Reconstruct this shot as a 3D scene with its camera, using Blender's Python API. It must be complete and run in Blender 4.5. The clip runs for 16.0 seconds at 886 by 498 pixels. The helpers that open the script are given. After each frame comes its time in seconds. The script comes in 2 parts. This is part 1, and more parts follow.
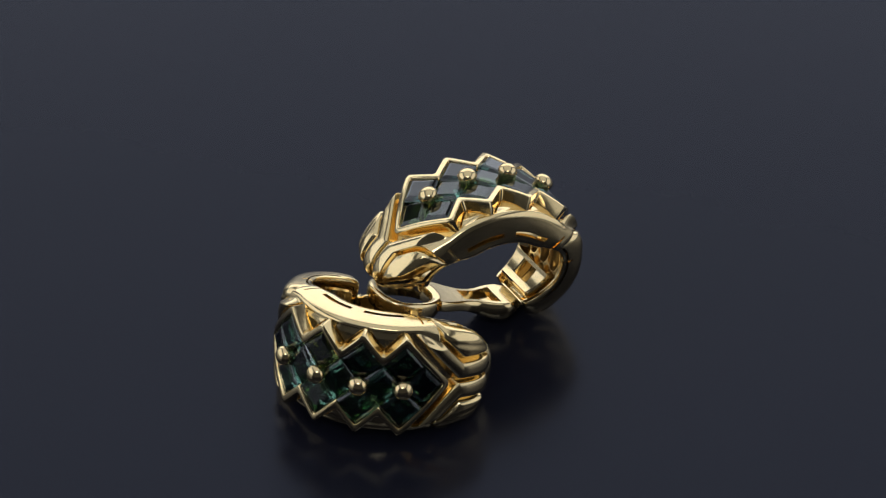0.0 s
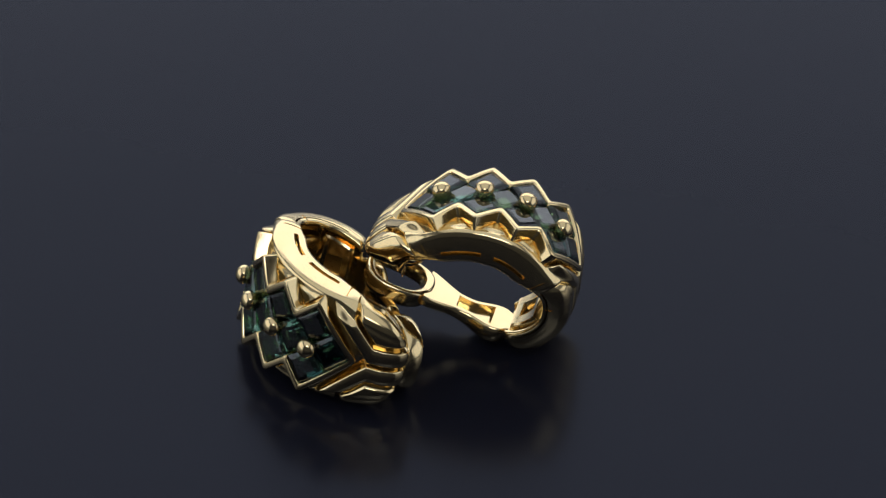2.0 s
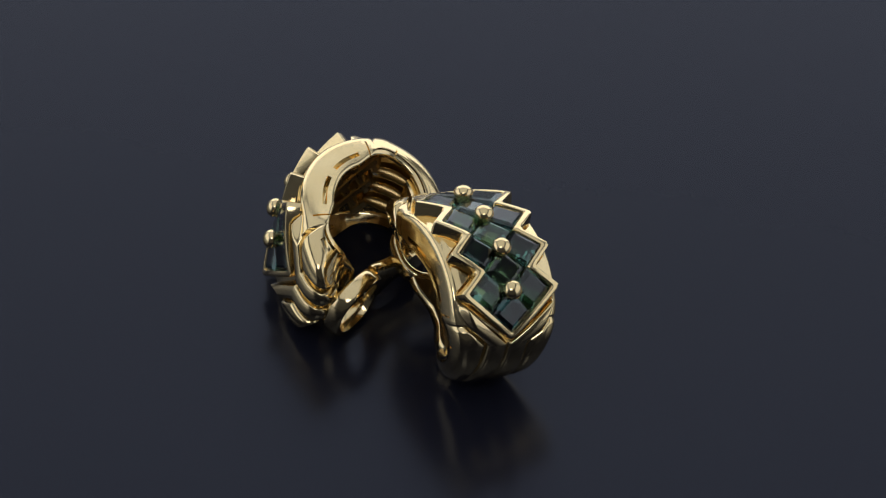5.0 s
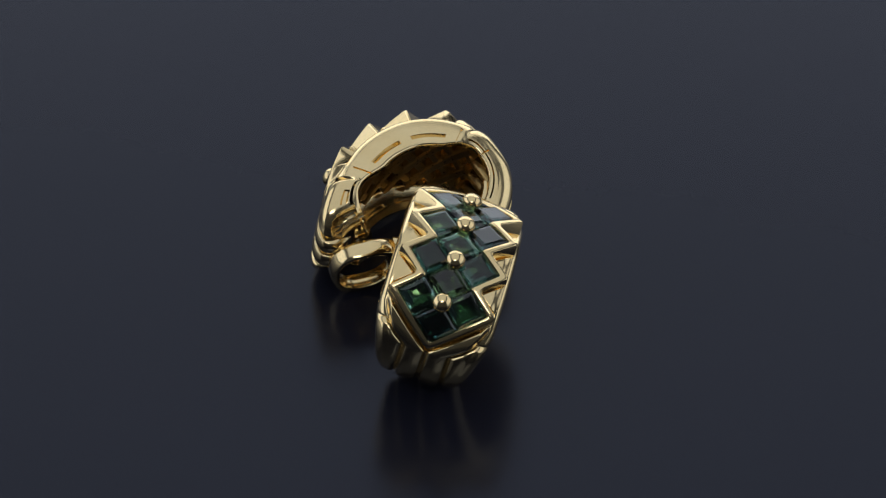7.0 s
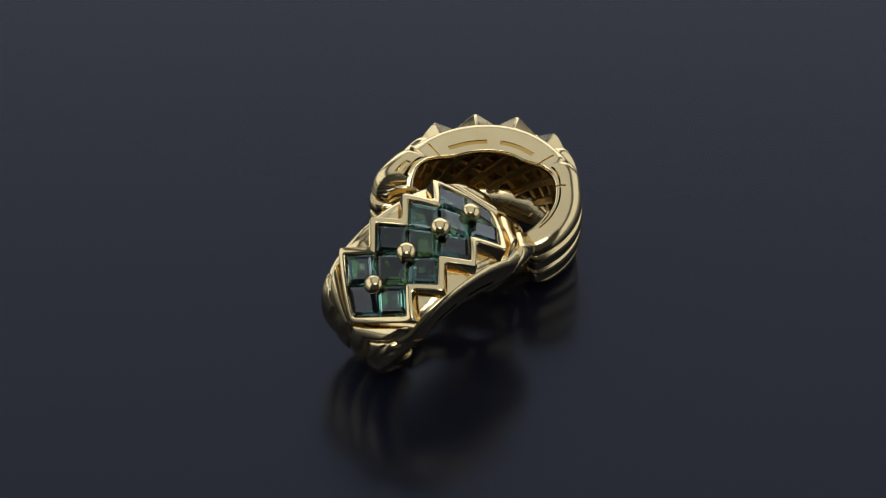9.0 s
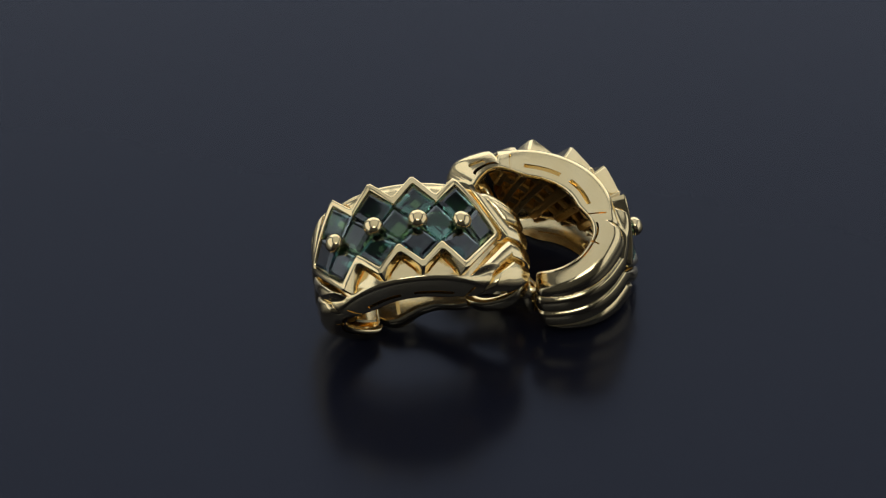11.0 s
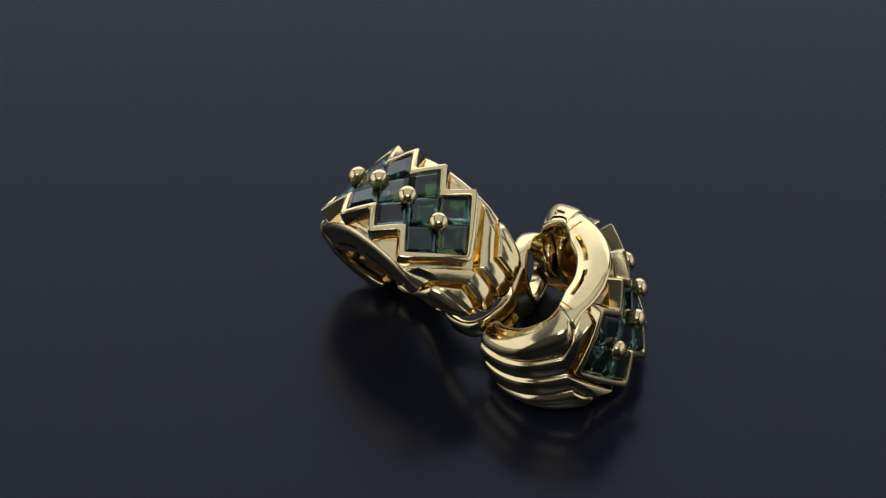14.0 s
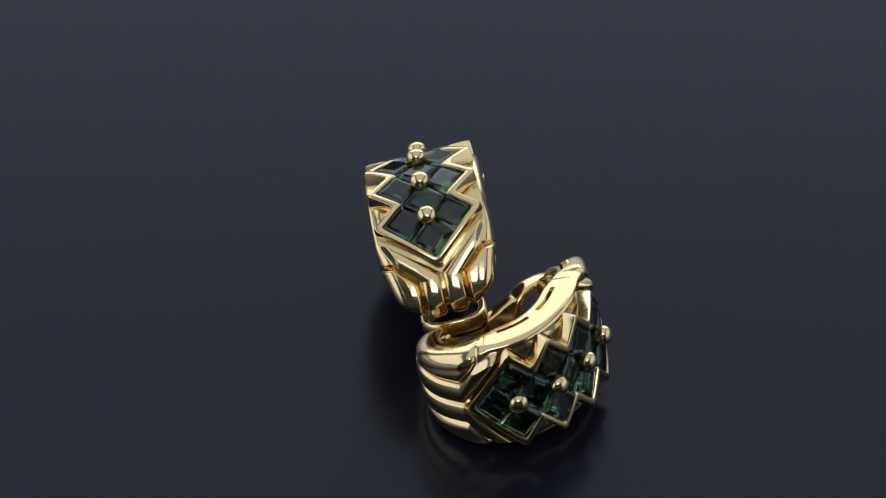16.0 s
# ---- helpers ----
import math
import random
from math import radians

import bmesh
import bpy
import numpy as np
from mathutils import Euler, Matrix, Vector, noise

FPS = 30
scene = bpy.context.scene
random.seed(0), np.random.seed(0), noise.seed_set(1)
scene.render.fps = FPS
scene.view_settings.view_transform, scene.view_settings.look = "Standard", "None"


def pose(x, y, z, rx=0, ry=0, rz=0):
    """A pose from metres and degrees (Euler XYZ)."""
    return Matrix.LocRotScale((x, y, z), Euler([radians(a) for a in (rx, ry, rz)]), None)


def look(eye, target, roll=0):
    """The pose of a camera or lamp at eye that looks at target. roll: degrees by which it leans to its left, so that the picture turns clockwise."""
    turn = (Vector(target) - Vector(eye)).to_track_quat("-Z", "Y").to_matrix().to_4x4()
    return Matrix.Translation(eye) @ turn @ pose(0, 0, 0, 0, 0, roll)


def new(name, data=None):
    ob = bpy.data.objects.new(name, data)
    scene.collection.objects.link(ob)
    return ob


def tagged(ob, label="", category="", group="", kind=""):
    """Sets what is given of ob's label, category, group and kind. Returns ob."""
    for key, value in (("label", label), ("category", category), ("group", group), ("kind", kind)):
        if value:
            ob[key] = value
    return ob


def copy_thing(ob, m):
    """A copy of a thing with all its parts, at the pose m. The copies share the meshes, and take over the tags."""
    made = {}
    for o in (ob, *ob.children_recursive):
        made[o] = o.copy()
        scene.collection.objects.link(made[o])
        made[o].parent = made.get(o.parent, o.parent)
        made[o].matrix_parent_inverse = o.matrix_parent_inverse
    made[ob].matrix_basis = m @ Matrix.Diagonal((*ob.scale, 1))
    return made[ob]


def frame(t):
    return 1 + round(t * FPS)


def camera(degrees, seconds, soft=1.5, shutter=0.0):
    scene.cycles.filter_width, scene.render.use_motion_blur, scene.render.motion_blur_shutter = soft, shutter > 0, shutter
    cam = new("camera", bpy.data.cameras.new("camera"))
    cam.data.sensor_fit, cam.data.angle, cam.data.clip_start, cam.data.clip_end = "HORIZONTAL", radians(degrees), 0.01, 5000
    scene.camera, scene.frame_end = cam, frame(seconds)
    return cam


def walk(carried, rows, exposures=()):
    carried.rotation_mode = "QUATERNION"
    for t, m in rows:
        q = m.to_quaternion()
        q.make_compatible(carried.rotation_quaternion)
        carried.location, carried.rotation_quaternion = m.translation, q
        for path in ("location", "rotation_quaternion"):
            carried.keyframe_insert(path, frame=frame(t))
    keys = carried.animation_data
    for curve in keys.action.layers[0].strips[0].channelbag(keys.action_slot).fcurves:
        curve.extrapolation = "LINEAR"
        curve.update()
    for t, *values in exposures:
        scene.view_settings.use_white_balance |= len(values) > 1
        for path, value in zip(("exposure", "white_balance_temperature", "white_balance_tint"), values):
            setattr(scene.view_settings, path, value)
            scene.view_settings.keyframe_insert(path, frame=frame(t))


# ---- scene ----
# ---- camera ----
U = 0.0006                      # one plan unit in metres
TABLE = -20.68                   # height of the table top below the pivot, in plan units
ELEV = radians(42.05)
DIST = 0.6


def studio_eye():
    pivot = Vector((0, 0, -TABLE * U))
    eye = pivot + DIST * Vector((0, -math.cos(ELEV), math.sin(ELEV)))
    tilt = ELEV + radians(0.0129)
    fwd = Vector((0, math.cos(tilt), -math.sin(tilt)))
    yaw = radians(-0.0454)
    return eye, eye + math.cos(yaw) * fwd + math.sin(yaw) * Vector((1, 0, 0))


cam = camera(10.343, 16.0, soft=1.2)
EYE, AIM = studio_eye()
walk(cam, [(0.0, look(EYE, AIM, 1.005)), (16.0, look(EYE, AIM, 1.005))],
     exposures=[(0.0, 0.05, 6150, 14), (4.0, 0.05, 6150, 14), (8.5, 0.02, 6080, 12), (16.0, 0.05, 6000, 11)])

# ---- light ----
world = bpy.data.worlds.new("studio")
scene.world = world
world.use_nodes = True
world.node_tree.nodes["Background"].inputs[0].default_value = (0.5, 0.55, 0.65, 1)
world.node_tree.nodes["Background"].inputs[1].default_value = 0.0


def area_lamp(name, eye, target, sx, sy, watts, colour):
    data = bpy.data.lights.new(name, "AREA")
    data.shape, data.size, data.size_y, data.energy, data.color = "RECTANGLE", sx, sy, watts, colour
    ob = new(name, data)
    ob.matrix_world = look(eye, target)
    return ob


def softbox(name, eye, target, sx, sy, radiance, colour=(0.95, 0.98, 1.0)):
    return area_lamp(name, eye, target, sx, sy, radiance * math.pi * sx * sy, colour)


softbox("softbox_back", (0, 1.55, 0.67), (0, 0, 0.67), 2.5, 1.22, 1.36)
softbox("softbox_back_high", (0, 1.55, 1.63), (0, 0, 1.63), 2.9, 0.60, 0.71)
softbox("softbox_left", (-1.45, 0.0, 0.75), (0, 0, 0.75), 2.4, 1.3, 0.88)
softbox("softbox_right", (1.45, 0.0, 0.75), (0, 0, 0.75), 2.4, 1.3, 0.66)
softbox("softbox_overhead", (0, 0.1, 1.96), (0, 0.1, 0), 2.6, 2.6, 0.46)
softbox("camera_light", (0.0, -0.52, 0.68), (0, 0, 0), 0.36, 0.20, 3.1)


# ---- materials ----
def material(name):
    m = bpy.data.materials.new(name)
    m.use_nodes = True
    return m, m.node_tree.nodes, m.node_tree.links, m.node_tree.nodes["Principled BSDF"]


def noise_node(nodes, links, scale, detail=4.0, rough=0.55):
    co = nodes.new("ShaderNodeTexCoord")
    nz = nodes.new("ShaderNodeTexNoise")
    nz.inputs["Scale"].default_value, nz.inputs["Detail"].default_value, nz.inputs["Roughness"].default_value = scale, detail, rough
    links.new(co.outputs["Object"], nz.inputs["Vector"])
    return nz


def ramp(nodes, links, src, p0, c0, p1, c1):
    r = nodes.new("ShaderNodeValToRGB")
    e = r.color_ramp.elements
    e[0].position, e[0].color, e[1].position, e[1].color = p0, (*c0, 1), p1, (*c1, 1)
    links.new(src, r.inputs[0])
    return r


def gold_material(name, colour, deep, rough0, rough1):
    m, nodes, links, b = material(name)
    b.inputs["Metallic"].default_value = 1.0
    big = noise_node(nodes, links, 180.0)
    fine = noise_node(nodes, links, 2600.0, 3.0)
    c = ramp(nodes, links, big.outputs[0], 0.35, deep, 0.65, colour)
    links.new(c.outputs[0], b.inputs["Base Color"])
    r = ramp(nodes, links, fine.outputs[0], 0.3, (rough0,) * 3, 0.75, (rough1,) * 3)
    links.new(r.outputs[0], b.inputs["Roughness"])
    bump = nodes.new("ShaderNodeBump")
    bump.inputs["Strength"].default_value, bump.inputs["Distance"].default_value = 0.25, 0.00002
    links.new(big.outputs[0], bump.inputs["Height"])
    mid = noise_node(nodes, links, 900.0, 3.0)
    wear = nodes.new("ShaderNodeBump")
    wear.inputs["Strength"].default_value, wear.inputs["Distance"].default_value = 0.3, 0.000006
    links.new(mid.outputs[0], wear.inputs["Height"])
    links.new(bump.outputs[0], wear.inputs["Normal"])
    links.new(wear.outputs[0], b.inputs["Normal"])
    return m


GOLD = gold_material("polished_gold", (0.885, 0.705, 0.375), (0.855, 0.66, 0.325), 0.10, 0.19)
# Rougher, darker copy of the gold: shade inside the hoop is in its colour.
GOLD_SHADED = gold_material("shaded_rough_gold", (0.58, 0.40, 0.16), (0.46, 0.31, 0.11), 0.26, 0.38)


def stone_material():
    m, nodes, links, b = material("green_tourmaline")
    info = nodes.new("ShaderNodeObjectInfo")
    r = nodes.new("ShaderNodeValToRGB")
    e = r.color_ramp.elements
    e[0].position, e[0].color = 0.0, (0.020, 0.068, 0.066, 1)
    e[1].position, e[1].color = 1.0, (0.165, 0.235, 0.060, 1)
    for at, colour in ((0.30, (0.028, 0.090, 0.064)), (0.48, (0.130, 0.280, 0.220)), (0.62, (0.100, 0.235, 0.165)), (0.80, (0.032, 0.088, 0.052))):
        e.new(at).color = (*colour, 1)
    links.new(info.outputs["Random"], r.inputs[0])
    links.new(r.outputs[0], b.inputs["Base Color"])
    b.inputs["Transmission Weight"].default_value = 1.0
    b.inputs["IOR"].default_value = 1.62
    b.inputs["Specular IOR Level"].default_value = 0.18
    b.inputs["Roughness"].default_value = 0.02
    return m


STONE = stone_material()


def table_material():
    m, nodes, links, b = material("black_acrylic")
    big = noise_node(nodes, links, 9.0)
    fine = noise_node(nodes, links, 500.0, 5.0)
    c = ramp(nodes, links, big.outputs[0], 0.3, (0.0076, 0.0080, 0.0135), 0.7, (0.0086, 0.0090, 0.015))
    links.new(c.outputs[0], b.inputs["Base Color"])
    r = ramp(nodes, links, fine.outputs[0], 0.3, (0.19,) * 3, 0.75, (0.23,) * 3)
    links.new(r.outputs[0], b.inputs["Roughness"])
    b.inputs["IOR"].default_value = 1.335
    b.inputs["Specular Tint"].default_value = (0.71, 0.785, 1.0, 1)
    return m


def wall_material(name, a, c):
    m, nodes, links, b = material(name)
    nz = noise_node(nodes, links, 3.0)
    r = ramp(nodes, links, nz.outputs[0], 0.3, a, 0.7, c)
    links.new(r.outputs[0], b.inputs["Base Color"])
    b.inputs["Roughness"].default_value = 0.85
    return m


TABLE_MAT = table_material()
DARK_WALL = wall_material("dark_grey_studio_cloth", (0.05, 0.051, 0.055), (0.065, 0.066, 0.07))
WALL_MAT = wall_material("grey_studio_paint", (0.22, 0.225, 0.24), (0.26, 0.265, 0.28))


# ---- mesh helpers ----
def part(name, bm, mat, parent=None, label="", smooth=None):
    me = bpy.data.meshes.new(name)
    bm.normal_update()
    if smooth is not None:
        for f in bm.faces:
            f.smooth = True
        for e in bm.edges:
            if len(e.link_faces) == 2 and e.calc_face_angle(0) > radians(smooth):
                e.smooth = False
    bm.to_mesh(me)
    bm.free()
    me.materials.append(mat)
    ob = new(name, me)
    if parent:
        ob.parent = parent
    return tagged(ob, label)


def box(bm, x0, y0, z0, x1, y1, z1):
    v = [bm.verts.new((x, y, z)) for x in (x0, x1) for y in (y0, y1) for z in (z0, z1)]
    for q in ((0, 1, 3, 2), (4, 6, 7, 5), (0, 4, 5, 1), (2, 3, 7, 6), (0, 2, 6, 4), (1, 5, 7, 3)):
        bm.faces.new([v[i] for i in q])


def tube_grid(bm, rings, closed_path=False, cap=True):
    """Quads between rings of points, each ring closed."""
    vs = [[bm.verts.new(p) for p in ring] for ring in rings]
    n = len(vs[0])
    pairs = list(zip(vs, vs[1:])) + ([(vs[-1], vs[0])] if closed_path else [])
    for a, b in pairs:
        for i in range(n):
            j = (i + 1) % n
            bm.faces.new((a[i], a[j], b[j], b[i]))
    if cap and not closed_path:
        bm.faces.new(vs[0][::-1])
        bm.faces.new(vs[-1])


# ---- studio shell ----
def studio():
    bm = bmesh.new()
    box(bm, -1.4, -1.4, -0.02, 1.4, 1.6, 0.0)
    tagged(part("table_top", bm, TABLE_MAT), "glossy black acrylic table top", "table", kind="structure")
    for name, dims in (("wall_back", (-1.5, 1.7, -0.8, 1.5, 1.8, 2.0)), ("wall_front", (-1.5, -1.6, -0.8, 1.5, -1.5, 2.0)),
                       ("wall_left", (-1.6, -1.6, -0.8, -1.5, 1.8, 2.0)), ("wall_right", (1.5, -1.6, -0.8, 1.6, 1.8, 2.0)),
                       ("ceiling", (-1.6, -1.6, 2.0, 1.6, 1.8, 2.1)), ("floor", (-1.6, -1.6, -0.9, 1.6, 1.8, -0.8))):
        bm = bmesh.new()
        box(bm, *dims)
        dark = name == "wall_front"
        tagged(part(name, bm, DARK_WALL if dark else WALL_MAT), "plain dark grey studio cloth" if dark else "plain light grey studio surface", "wall", kind="structure")


studio()

# ---- earring ----
RA, RA_LOOP = 19.7, 22.2        # the hoop's outer curve: reach towards the hinge and towards the loop
RB, RLOW = 18.15, 16.25          # rise above and depth below its middle
D, DV = 8.80, 9.65              # diagonals of a stone: along and across the hoop
S_LOOP, S_HINGE = -34.3, 48.3   # where the band ends
_th = np.radians(np.linspace(-172, 172, 3441))
_c, _sn = np.cos(_th), np.sin(_th)
_k = np.where(_c < 0, np.where(_sn < 0, 2 / 2.9, 1.0), 1.0)    # below the loop it is squarer than an ellipse
_px = np.where(_sn < 0, RA_LOOP, RA) * np.sign(_sn) * np.abs(_sn) ** _k
_pz = np.where(_c < 0, RLOW, RB) * np.sign(_c) * np.abs(_c) ** _k
_s = np.concatenate([[0], np.cumsum(np.hypot(np.diff(_px), np.diff(_pz)))])
_s -= np.interp(0.0, _th, _s)


def on_band(s, v, h):
    """A point of the earring's space: s along the hoop, v across it, h out of its curve."""
    x, z = float(np.interp(s, _s, _px)), float(np.interp(s, _s, _pz))
    dx = float(np.interp(s + 0.6, _s, _px) - np.interp(s - 0.6, _s, _px))
    dz = float(np.interp(s + 0.6, _s, _pz) - np.interp(s - 0.6, _s, _pz))
    k = math.hypot(dx, dz)
    return Vector(((x - h * dz / k) * U, v * U, (z + h * dx / k) * U))


def band_frame(s, v, h):
    """The same place as a pose: x along the hoop, z out of it."""
    o = on_band(s, v, h)
    x = (on_band(s + 0.05, v, h) - on_band(s - 0.05, v, h)).normalized()
    y = Vector((0, 1, 0))
    z = x.cross(y)
    return Matrix.Translation(o) @ Matrix((x, y, z)).transposed().to_4x4()


def smooth01(x):
    x = min(max(x, 0.0), 1.0)
    return x * x * (3 - 2 * x)


def half_width(s):
    a = abs(s)
    end, last, power = (-S_LOOP, 8.2, 1.8) if s < 0 else (S_HINGE, 7.3, 1.05)
    return 12.2 + (last - 12.2) * min(1.0, max(0.0, a - 19) / (end - 19)) ** power


def zigzag(s):
    """Half width of the stone panel."""
    a = abs(s)
    if a > 2.5 * D:
        return -1.0
    if a > 1.5 * D:
        return DV - (a - 1.5 * D) * DV / D
    return DV - abs((a / D) % 1.0 - 0.5) * DV


def shoulder(s):
    """Radius of the rounded edge between the outer face and the flat side."""
    return 1.15 + 1.45 * smooth01((abs(s) - 16) / 5)


def outer_height(s, v):
    a, w = abs(v), half_width(s)
    edge = -2.55
    swell = 3.0 * math.exp(-((s + 31.0) / 5.6) ** 2) - 0.5 * smooth01((s - 20) / 8)
    past = abs(s) + a * D / DV - 2.5 * D          # how far beyond the slanting end of the stone panel
    if abs(s) > 1.5 * D and past > 0:
        lie = 0.94 * (past - 3.3) if s < 0 else 1.1 * (past - 2.6)
        seam = abs(s) > 2.5 * D and a < lie
        m = a if seam else lie
        cut, first, dome = (2.1, 4.4, 0.30) if s < 0 else (0.9, 4.7, 0.55)
        if m < 0.12:
            h = 0.1 - cut if seam else -2.5
        elif m <= first:
            x = abs(2 * (m - 0.12) / (first - 0.12) - 1)
            h = 0.15 - dome * cut * x ** 2.5 - (1 - dome) * cut * smooth01((x - 0.76) / 0.24)
        else:
            x = min(1.0, max(0.0, (m - first - 0.1) / (1.3 if s < 0 else 1.5)))
            h = -0.15 - cut * (1 - x) ** 2 - 0.035 * max(0.0, m - first - 2.0) ** 2
        h = -2.6 + (h + 2.6) * smooth01((abs(s) - 1.5 * D) / 3.0)
        h += swell
        u = smooth01((abs(s) - 15.5) / 9)
        edge = -2.55 + u * (2.15 + swell) + 0.75 * min(0.0, h - swell + 0.3) * smooth01((abs(s) - 17) / 3)
    else:
        z = zigzag(s)
        out = a - z
        h = -3.1 if out < 2.0 else -3.1 + 0.95 * smooth01((out - 2.0) / 0.5) - 0.25 * (out - 2.0) / max(1.0, w - z - 2.0)
    t = smooth01((a - (w - shoulder(s) - 1.6)) / 1.6)
    return h * (1 - t) + edge * t


def rib_end(v):
    """How far short of the hoop's free end a rib stops; the outer ribs end on a slant, each one in a rounded tip."""
    a = abs(v)
    if a < 4.5:
        x = abs(2 * a / 4.5 - 1)
        return 1.9 * (1 - math.sqrt(max(0.0, 1 - 0.95 * x * x)))
    x = max(0.0, 1 - (a - 4.5) / 1.6)
    return 0.7 + 0.55 * (a - 4.5) + 1.6 * (1 - math.sqrt(max(0.0, 1 - 0.95 * x * x)))


def cheek_cut(s, q):
    """Depth of the slits in the flat side; q runs from the outer edge to the inner one."""
    a = abs(s)
    if 2.0 < a < 13.6 and 0.57 < q < 0.745:
        return 2.0
    if 17.6 < a < 18.05 or 27.0 < s < 27.4:
        return 0.45
    if (-29 < s < -21 or 21 < s < 43) and 0.57 < q < 0.745:
        return 1.4
    if -28.5 < s < -25 and 0.15 < q < 0.42:
        return 0.5
    return 0.0


def make_band(parent):
    bm = bmesh.new()
    rings = []
    s_list = np.linspace(S_LOOP, S_HINGE, 660)
    q_list = (0, 0.1, 0.2, 0.3, 0.4, 0.5, 0.565, 0.575, 0.62, 0.68, 0.74, 0.75, 0.82, 0.9, 1)
    for s in s_list:
        w = half_width(s)
        r = shoulder(s)
        ring = [(v, outer_height(s, v)) for v in np.linspace(-w + r, w - r, 201)]
        h0 = outer_height(s, w - r)
        h1 = -9.3 + 3.4 * smooth01((abs(s) - 11) / 15) + 0.3 * math.exp(-((s + 27.5) / 6.0) ** 2)
        floor = -4.1 + (h1 + 4.1) * smooth01((S_LOOP + 8 - s) / 3)
        side = [(w - r + (r - 0.12) * math.sin(q), h0 - 1.3 * r * (1 - math.cos(q))) for q in np.radians((18, 36, 54, 72, 86))]
        h0 = side[-1][1] - 0.05
        for q in q_list:
            side.append((w - 0.12 * (2 * q - 1) ** 2 - cheek_cut(s, q), h0 + (h1 - h0) * q))
        side += [(w - 0.3, h1 - 0.25), (w - 0.6, h1 - 0.4), (w - 1.3, h1 - 0.4), (w - 2.0, max(h1, floor - 0.6)), (w - 2.4, floor - 0.2)]
        ring += side + [(v, floor) for v in np.linspace(w - 2.8, -w + 2.8, 7)] + [(-v, h) for v, h in side[::-1]]
        points = []
        for v, h in ring:
            short = rib_end(v)
            close = min(s - S_LOOP - short if h > -4.5 else 9.0, S_HINGE - s)
            q = min(1.0, max(0.0, 1 - close / 2.4))
            drop = (2.9 if s < 0 else 2.6) * (1 - math.sqrt(max(0.0, 1 - q * q)))
            lean = 2.2 * smooth01((S_LOOP + 7 - s) / 7) * smooth01((-h - 0.5) / 4) * smooth01((8.5 - abs(v)) / 3)    # the free end is cut at a slant
            points.append(on_band(max(s, S_LOOP + 0.8 * short) - lean, v * (1 - 0.03 * drop), max(h - drop, -5.2) if h > -4.5 else h))
        rings.append(points)
    tube_grid(bm, rings)
    bm.verts.ensure_lookup_table()
    n, slit = len(rings[0]), set()
    for i, s in enumerate(s_list):
        for j, q in enumerate(q_list):
            if cheek_cut(s, q) > 1.0:
                slit |= {i * n + 206 + j, i * n + n - 1 - 5 - j}
    bm.verts.index_update()
    hollow = [f for f in bm.faces if all(v.index in slit for v in f.verts)]
    bmesh.ops.delete(bm, geom=hollow, context="FACES")
    return part("band", bm, GOLD, parent, smooth=38)


def offset_polygon(pts, k):
    out = []
    n = len(pts)
    for i in range(n):
        p0, p1, p2 = (np.array(pts[(i + j) % n], float) for j in (-1, 0, 1))
        d0, d1 = (p1 - p0) / np.linalg.norm(p1 - p0), (p2 - p1) / np.linalg.norm(p2 - p1)
        n0, n1 = np.array((d0[1], -d0[0])), np.array((d1[1], -d1[0]))
        out.append(p1 + k * (n0 + n1) / (1 + n0 @ n1))
    return out


def zigzag_outline():
    up = [(2.5 * D, 0.0)]
    for i in (1.5, 1.0, 0.5, 0.0, -0.5, -1.0, -1.5):
        up.append((i * D, DV if i % 1 else 0.5 * DV))
    up.append((-2.5 * D, 0.0))
    return up + [(-s, -v) for s, v in up[1:-1]]


def make_frame(parent):
    bm = bmesh.new()
    base = zigzag_outline()
    profile = ((1.35, -4.0), (1.25, 0.05), (1.12, 0.34), (0.88, 0.47), (0.2, 0.47), (-0.02, 0.36), (-0.18, 0.05), (-0.2, -4.0))
    loops = [offset_polygon(base, k) for k, _ in profile]
    rings, n = [], len(base)
    for i in range(n):
        for f in (-0.07, -0.02, 0.02, 0.07, 0.2, 0.35, 0.5, 0.65, 0.8):
            ring = []
            for loop, (k, h) in zip(loops, profile):
                corner, after, before = loop[i], loop[(i + 1) % n], loop[i - 1]
                p = corner + (after - corner) * f if f > 0 else corner - (before - corner) * f
                if abs(f) < 0.05:        # corners are worn round
                    p = p + 0.13 * (0.4 + k) * ((after - corner) / np.linalg.norm(after - corner) + (before - corner) / np.linalg.norm(before - corner))
                ring.append(on_band(*p, h))
            rings.append(ring)
    tube_grid(bm, rings, closed_path=True)
    return part("zigzag_frame", bm, GOLD, parent, "raised polished gold zigzag rim", smooth=35)


def stone_mesh(rng):
    """A square step-cut stone; the lower tiers differ a little from stone to stone."""
    bm = bmesh.new()
    rings = []
    cx, cy, deep = rng.uniform(-0.11, 0.11), rng.uniform(-0.11, 0.11), rng.uniform(0.8, 1.12)
    for k, h in ((0.07, -3.2), (0.20, -2.75), (0.33, -2.05), (0.44, -1.25), (0.487, -0.7), (0.487, -0.52), (0.445, -0.16), (0.385, 0.1), (0.31, 0.26)):
        low = max(0.0, (-0.7 - h) / 2.5)
        z = h * (deep if h < -1 else 1.0)
        rings.append([Vector(((x * k + cx * low) * D * U, (y * k + cy * low) * DV * U, z * U)) for x, y in ((1, 0), (0, 1), (-1, 0), (0, -1))])
    tube_grid(bm, rings)
    bm.normal_update()
    me = bpy.data.meshes.new("stone")
    bm.to_mesh(me)
    bm.free()
    me.materials.append(STONE)
    return me


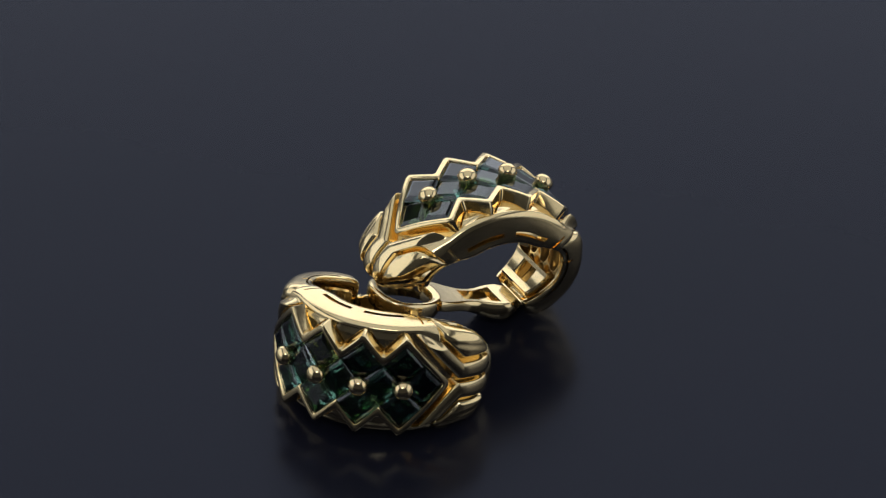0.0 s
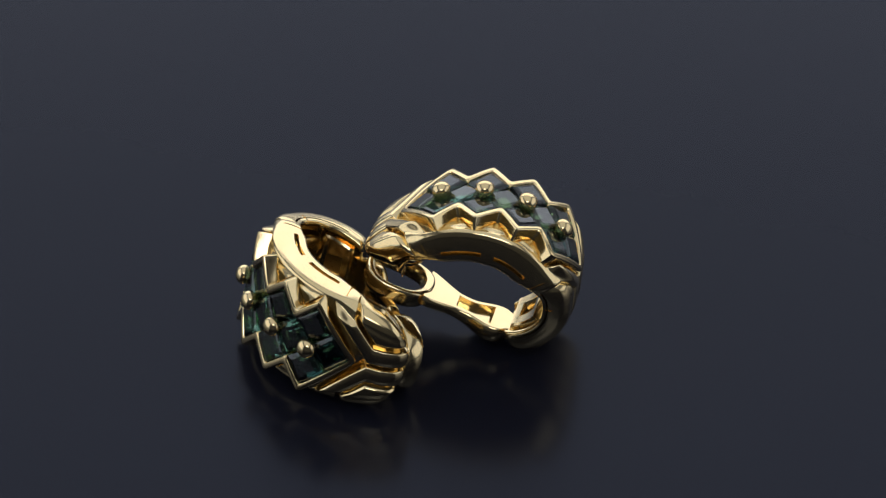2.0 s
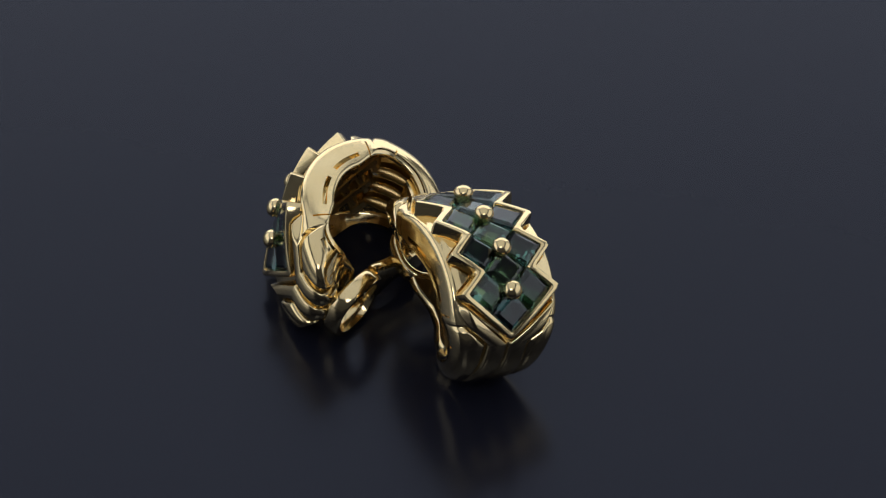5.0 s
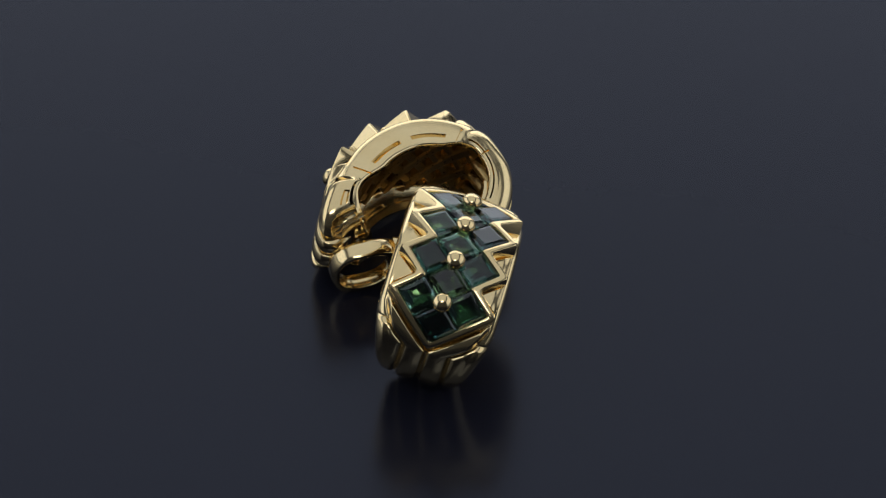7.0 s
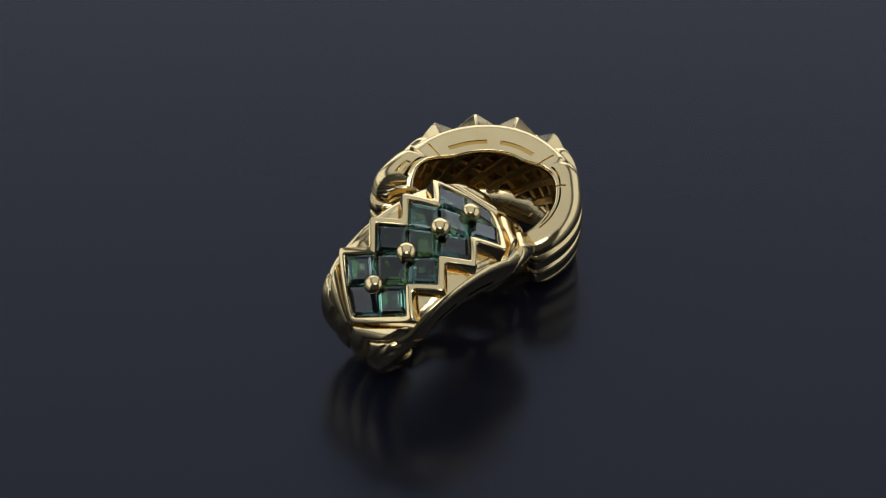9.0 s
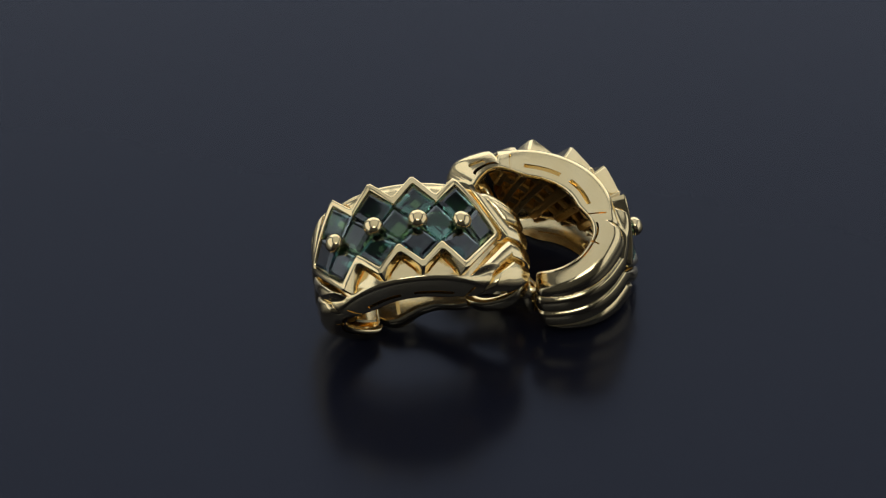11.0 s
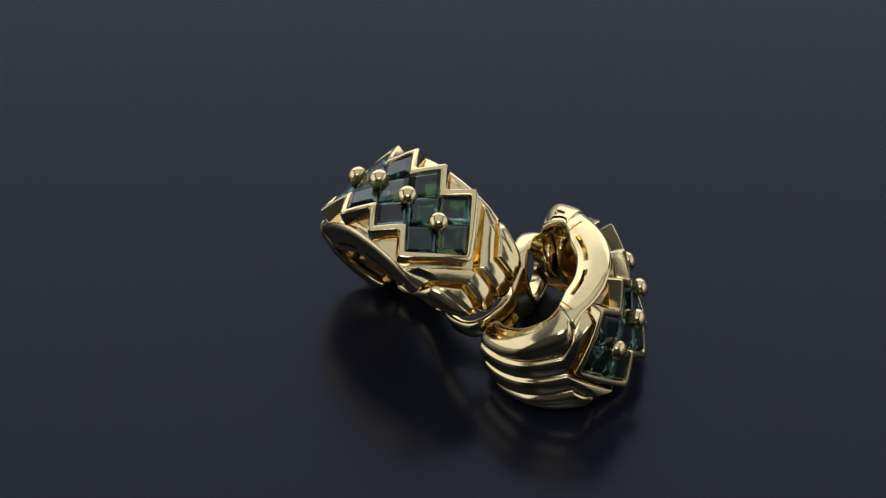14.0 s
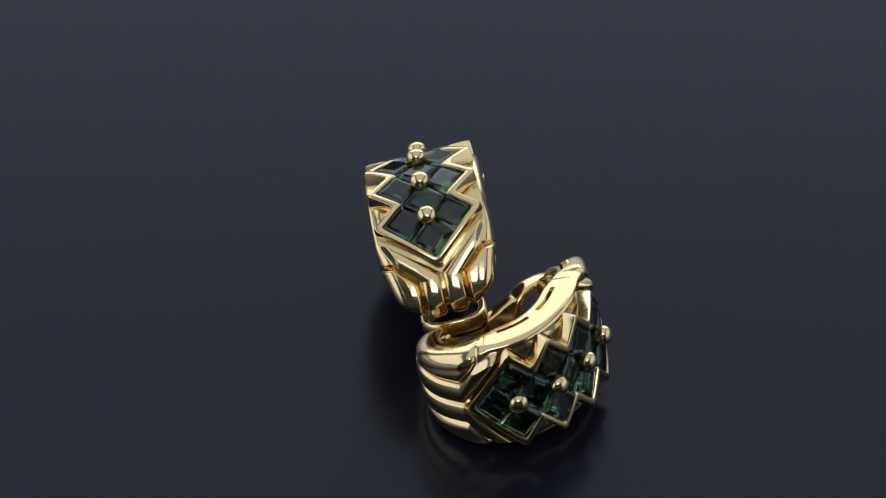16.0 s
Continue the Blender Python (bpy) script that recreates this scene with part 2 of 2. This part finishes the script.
def bead_mesh():
    """A domed gold bead on a stout post."""
    bm = bmesh.new()
    outline = [(1.25, -4.6), (1.25, -1.5), (1.55, -1.1)]
    outline += [(2.02 * math.cos(q), 1.62 * math.sin(q)) for q in np.radians(np.linspace(-32, 84, 15))]
    rings = [[Vector((r * math.cos(q) * U, r * math.sin(q) * U, z * U)) for q in np.linspace(0, 2 * math.pi, 28, endpoint=False)] for r, z in outline]
    tube_grid(bm, rings)
    for f in bm.faces:
        f.smooth = True
    me = bpy.data.meshes.new("bead")
    bm.to_mesh(me)
    bm.free()
    me.materials.append(GOLD)
    return me


def make_stones(parent):
    rng = random.Random(7)
    cuts = [stone_mesh(rng) for _ in range(6)]
    spots = [(i * D, 0.0) for i in (-2, -1, 0, 1, 2)] + [(i * D, j * DV / 2) for i in (-1.5, -0.5, 0.5, 1.5) for j in (-1, 1)]
    for s, v in spots:
        ob = new("stone", cuts[rng.randrange(6)])
        ob.parent = parent
        ob.matrix_basis = band_frame(s, v, rng.uniform(-0.15, 0.1)) @ pose(0, 0, 0, rng.uniform(-4, 4), rng.uniform(-4, 4), rng.uniform(-1.5, 1.5))
    bead = bead_mesh()
    for i in (-1.5, -0.5, 0.5, 1.5):
        ob = new("bead", bead)
        ob.parent = parent
        ob.matrix_basis = band_frame(i * D, 0.0, 1.15)


def make_lattice(parent):
    """The open gallery behind the stones: crossing gold bars."""
    bm = bmesh.new()
    for sign in (-1, 1):
        for i in range(-6, 7):
            c = i * D * 0.8
            pts = [(c + sign * v, v) for v in np.linspace(-8.2, 8.2, 16) if abs(c + sign * v) < 23.5]
            if len(pts) < 2:
                continue
            lift = 0.25 * (sign > 0)
            rings = [[on_band(s + a, v - sign * a, h + lift) for a, h in ((-1.0, -4.0), (1.0, -4.0), (0.9, -5.6), (0.5, -6.0), (-0.5, -6.0), (-0.9, -5.6))] for s, v in pts]
            tube_grid(bm, rings)
    # Bars behind the stones take the darkened gold, interior shade included in the colour.
    return part("gallery_lattice", bm, GOLD_SHADED, parent, "pierced gold lattice behind the stones")


def make_clip(parent):
    """Hinged clip: lever, oval loop at its free end, hinge barrel and the block that holds it."""
    slope = radians(-8)
    ex, ey, ez = Vector((math.cos(slope), 0, math.sin(slope))), Vector((0, 1, 0)), Vector((-math.sin(slope), 0, math.cos(slope)))
    c = Vector((-17.9, 0, -7.7))
    bm = bmesh.new()
    rings = []
    for f in np.linspace(0, 1, 48):
        x = 6.5 + 19.5 * f
        w = 5.6 - 2.3 * smooth01(f / 0.42) + 1.5 * smooth01((f - 0.5) / 0.3) - 1.6 * smooth01((f - 0.84) / 0.16)
        z = 0.6 - 0.9 * math.sin(f * math.pi)
        deep = 1.35 + 1.35 * smooth01((f - 0.3) / 0.5) - 1.0 * smooth01((f - 0.92) / 0.08)
        rec = 1.3 if 0.38 < f < 0.76 else 0.0
        prof = [(-w, 0.9), (-w - 0.15, 0.2), (-w, -deep * 0.6), (-w + 0.9, -deep), (w - 0.9, -deep), (w, -deep * 0.6), (w + 0.15, 0.2), (w, 0.9),
                (w - 0.35, 1.2), (w - 1.25, 1.2), (w - 1.35, 1.2 - rec), (-w + 1.35, 1.2 - rec), (-w + 1.25, 1.2), (-w + 0.35, 1.2)]
        rings.append([(c + ex * x + ey * y + ez * (z + h)) * U for y, h in prof])
    tube_grid(bm, rings)
    lever = part("clip_lever", bm, GOLD, parent, "slim gold lever with a sunk panel", smooth=40)
    bm = bmesh.new()
    rings = []
    for q in np.linspace(0, 2 * math.pi, 72, endpoint=False):
        cq, sq = math.cos(q), math.sin(q)
        d = Vector((math.copysign(abs(cq) ** 0.8, cq), math.copysign(abs(sq) ** 0.8, sq), 0))
        d.x *= 1.15 if d.x > 0 else 1.0
        ring = []
        for a, h in ((6.0, -2.3), (6.5, -2.2), (6.75, -1.8), (6.88, -1.2), (6.95, -0.5), (6.97, 0.2), (6.95, 0.7), (6.88, 1.1), (6.7, 1.45), (6.4, 1.6), (5.8, 1.55), (5.3, 1.2), (5.1, 0.4), (5.15, -0.9), (5.5, -2.1)):
            ring.append((c + ex * (a * d.x) + ey * a * d.y + ez * (h + 0.5 * cq * cq)) * U)
        rings.append(ring)
    tube_grid(bm, rings, closed_path=True)
    part("clip_loop", bm, GOLD, lever, "oval gold loop of the clip", smooth=40)
    bm = bmesh.new()
    rings = []
    for y in np.linspace(-2.6, 2.6, 13):
        r = 1.05 if abs(y) > 1.2 else 0.9
        rings.append([Vector(((9.3 + r * math.cos(q)) * U, y * U, (-10.4 + r * math.sin(q)) * U)) for q in np.linspace(0, 2 * math.pi, 20, endpoint=False)])
    tube_grid(bm, rings)
    part("hinge", bm, GOLD, lever, "small gold hinge barrel", smooth=40)
    bm = bmesh.new()
    hole_s, hole_v, top = (37.6, 43.6), 2.8, -7.4
    s_steps = (35.4, 35.4, 35.7, 36.6, hole_s[0] - 0.2, hole_s[0], hole_s[0] + 0.06, 39.1, 40.6, 42.1, hole_s[1] - 0.06, hole_s[1], hole_s[1] + 0.2, 45.0, 46.0, 46.4, 46.4)
    grid = []
    for i, s in enumerate(s_steps):
        wide = half_width(s) - 1.9
        row = []
        for j, v in enumerate((-wide, -wide, -wide + 0.4, -hole_v - 0.2, -hole_v, -hole_v + 0.06, 0.0, hole_v - 0.06, hole_v, hole_v + 0.2, wide - 0.4, wide, wide)):
            rim = i in (1, 15) or j in (1, 11) or (i in (5, 11) and 4 <= j <= 8) or (j in (4, 8) and 5 <= i <= 11)
            outside, sunk = i in (0, 16) or j in (0, 12), 6 <= i <= 10 and 5 <= j <= 7
            row.append(bm.verts.new(on_band(s, v, -3.9 if outside else -4.3 if sunk else top + 0.35 * rim)))
        grid.append(row)
    for r0, r1 in zip(grid, grid[1:]):
        for k in range(12):
            bm.faces.new((r0[k], r0[k + 1], r1[k + 1], r1[k]))
    bmesh.ops.recalc_face_normals(bm, faces=bm.faces)
    block = part("hinge_block", bm, GOLD, parent, "gold end block with a rectangular opening", smooth=40)
    # Added plate, its dark colour standing for the shade down in the opening.
    bm = bmesh.new()
    rings = [[on_band(s, v, h) for v, h in ((-2.6, -4.0), (2.6, -4.0), (2.6, -4.6), (-2.6, -4.6))] for s in np.linspace(hole_s[0] + 0.2, hole_s[1] - 0.2, 6)]
    tube_grid(bm, rings)
    part("opening_shade", bm, GOLD_SHADED, block, "added rough gold plate, coloured dark for the shade inside the opening")
    for v in (-4.6, 0.0, 4.6):
        bm = bmesh.new()
        rings = []
        for s in np.linspace(22.5, 35.2, 22):
            k = math.sin(math.pi * (s - 22.5) / 12.7) ** 0.4 if 22.5 < s < 35.2 else 0.05
            rings.append([on_band(s, v + 1.3 * k * math.cos(q), -4.8 - 1.5 * k * math.sin(q)) for q in np.linspace(0, math.pi, 9)])
        tube_grid(bm, rings)
        # Ribs get the darkened gold too, so the hollow reads as shaded.
        part("inner_rib", bm, GOLD_SHADED, parent, smooth=50)


def make_lobes(parent):
    """Rounded backs of the last ribs, inside the free end of the hoop."""
    for s0, rs, rv, deep in ((-32.4, 2.7, 4.8, 8.5), (-27.8, 2.5, 5.4, 8.0)):
        bm = bmesh.new()
        rings = []
        for f in np.linspace(-1, 1, 25):
            k = max(0.05, (1 - abs(f) ** 2.6) ** 0.5)
            keel = 0.9 * (1 - abs(f))
            rings.append([on_band(s0 + 0.8 * abs(f) + rs * k * math.cos(q), rv * f, -4.0 - ((deep - 4.0) * k + keel) * math.sin(q)) for q in np.linspace(0, math.pi, 17)])
        tube_grid(bm, rings)
        part("inner_lobe", bm, GOLD, parent, smooth=50)


def make_earring():
    e = new("clip_earring")
    make_band(e)
    make_frame(e)
    make_stones(e)
    make_lattice(e)
    make_clip(e)
    make_lobes(e)
    return tagged(e, "polished yellow gold clip earring set with square green stones", "earring", "pair of earrings")


def close_clip(e, degrees, sag=0.0):
    """Swings the clip of an earring about its hinge; sag is the slack of the hinge, sideways."""
    axis = Matrix.Translation(Vector((9.3, 0, -10.4)) * U)
    for ob in e.children:
        if ob.name.startswith("clip_lever"):
            ob.matrix_basis = axis @ Matrix.Rotation(radians(degrees), 4, "Y") @ Matrix.Rotation(radians(-sag), 4, "Z") @ axis.inverted()


def turned(origin, x, y, z):
    m = Matrix((Vector(x).normalized(), Vector(y).normalized(), Vector(z).normalized())).transposed().to_4x4()
    return Matrix.Translation((Vector(origin) - Vector((0, 0, TABLE))) * U) @ m


LYING = turned((-14.922, -17.249, -9.98), (-0.9328, 0.3602, -0.0128), (-0.0800, -0.2414, -0.9671), (-0.3515, -0.9011, 0.2540))
STANDING = turned((7.208, 4.065, -5.785), (0.9047, 0.3977, -0.1528), (-0.4239, 0.8759, -0.2306), (0.0421, 0.2734, 0.9610))
earring_lying = make_earring()
earring_standing = copy_thing(earring_lying, STANDING)
earring_lying.matrix_basis = LYING
close_clip(earring_lying, 5.5, 4.5)
close_clip(earring_standing, 2.0)
tagged(earring_lying, "gold clip earring with green stones lying on its side")
tagged(earring_standing, "gold clip earring with green stones standing on its clip")


def motions():
    """The turntable carries both earrings round, one turn in twenty seconds."""
    for thing, m in ((earring_lying, LYING), (earring_standing, STANDING)):
        walk(thing, [(0.5 * i, Matrix.Rotation(radians(-17.997 * 0.5 * i), 4, "Z") @ m) for i in range(33)])


motions()
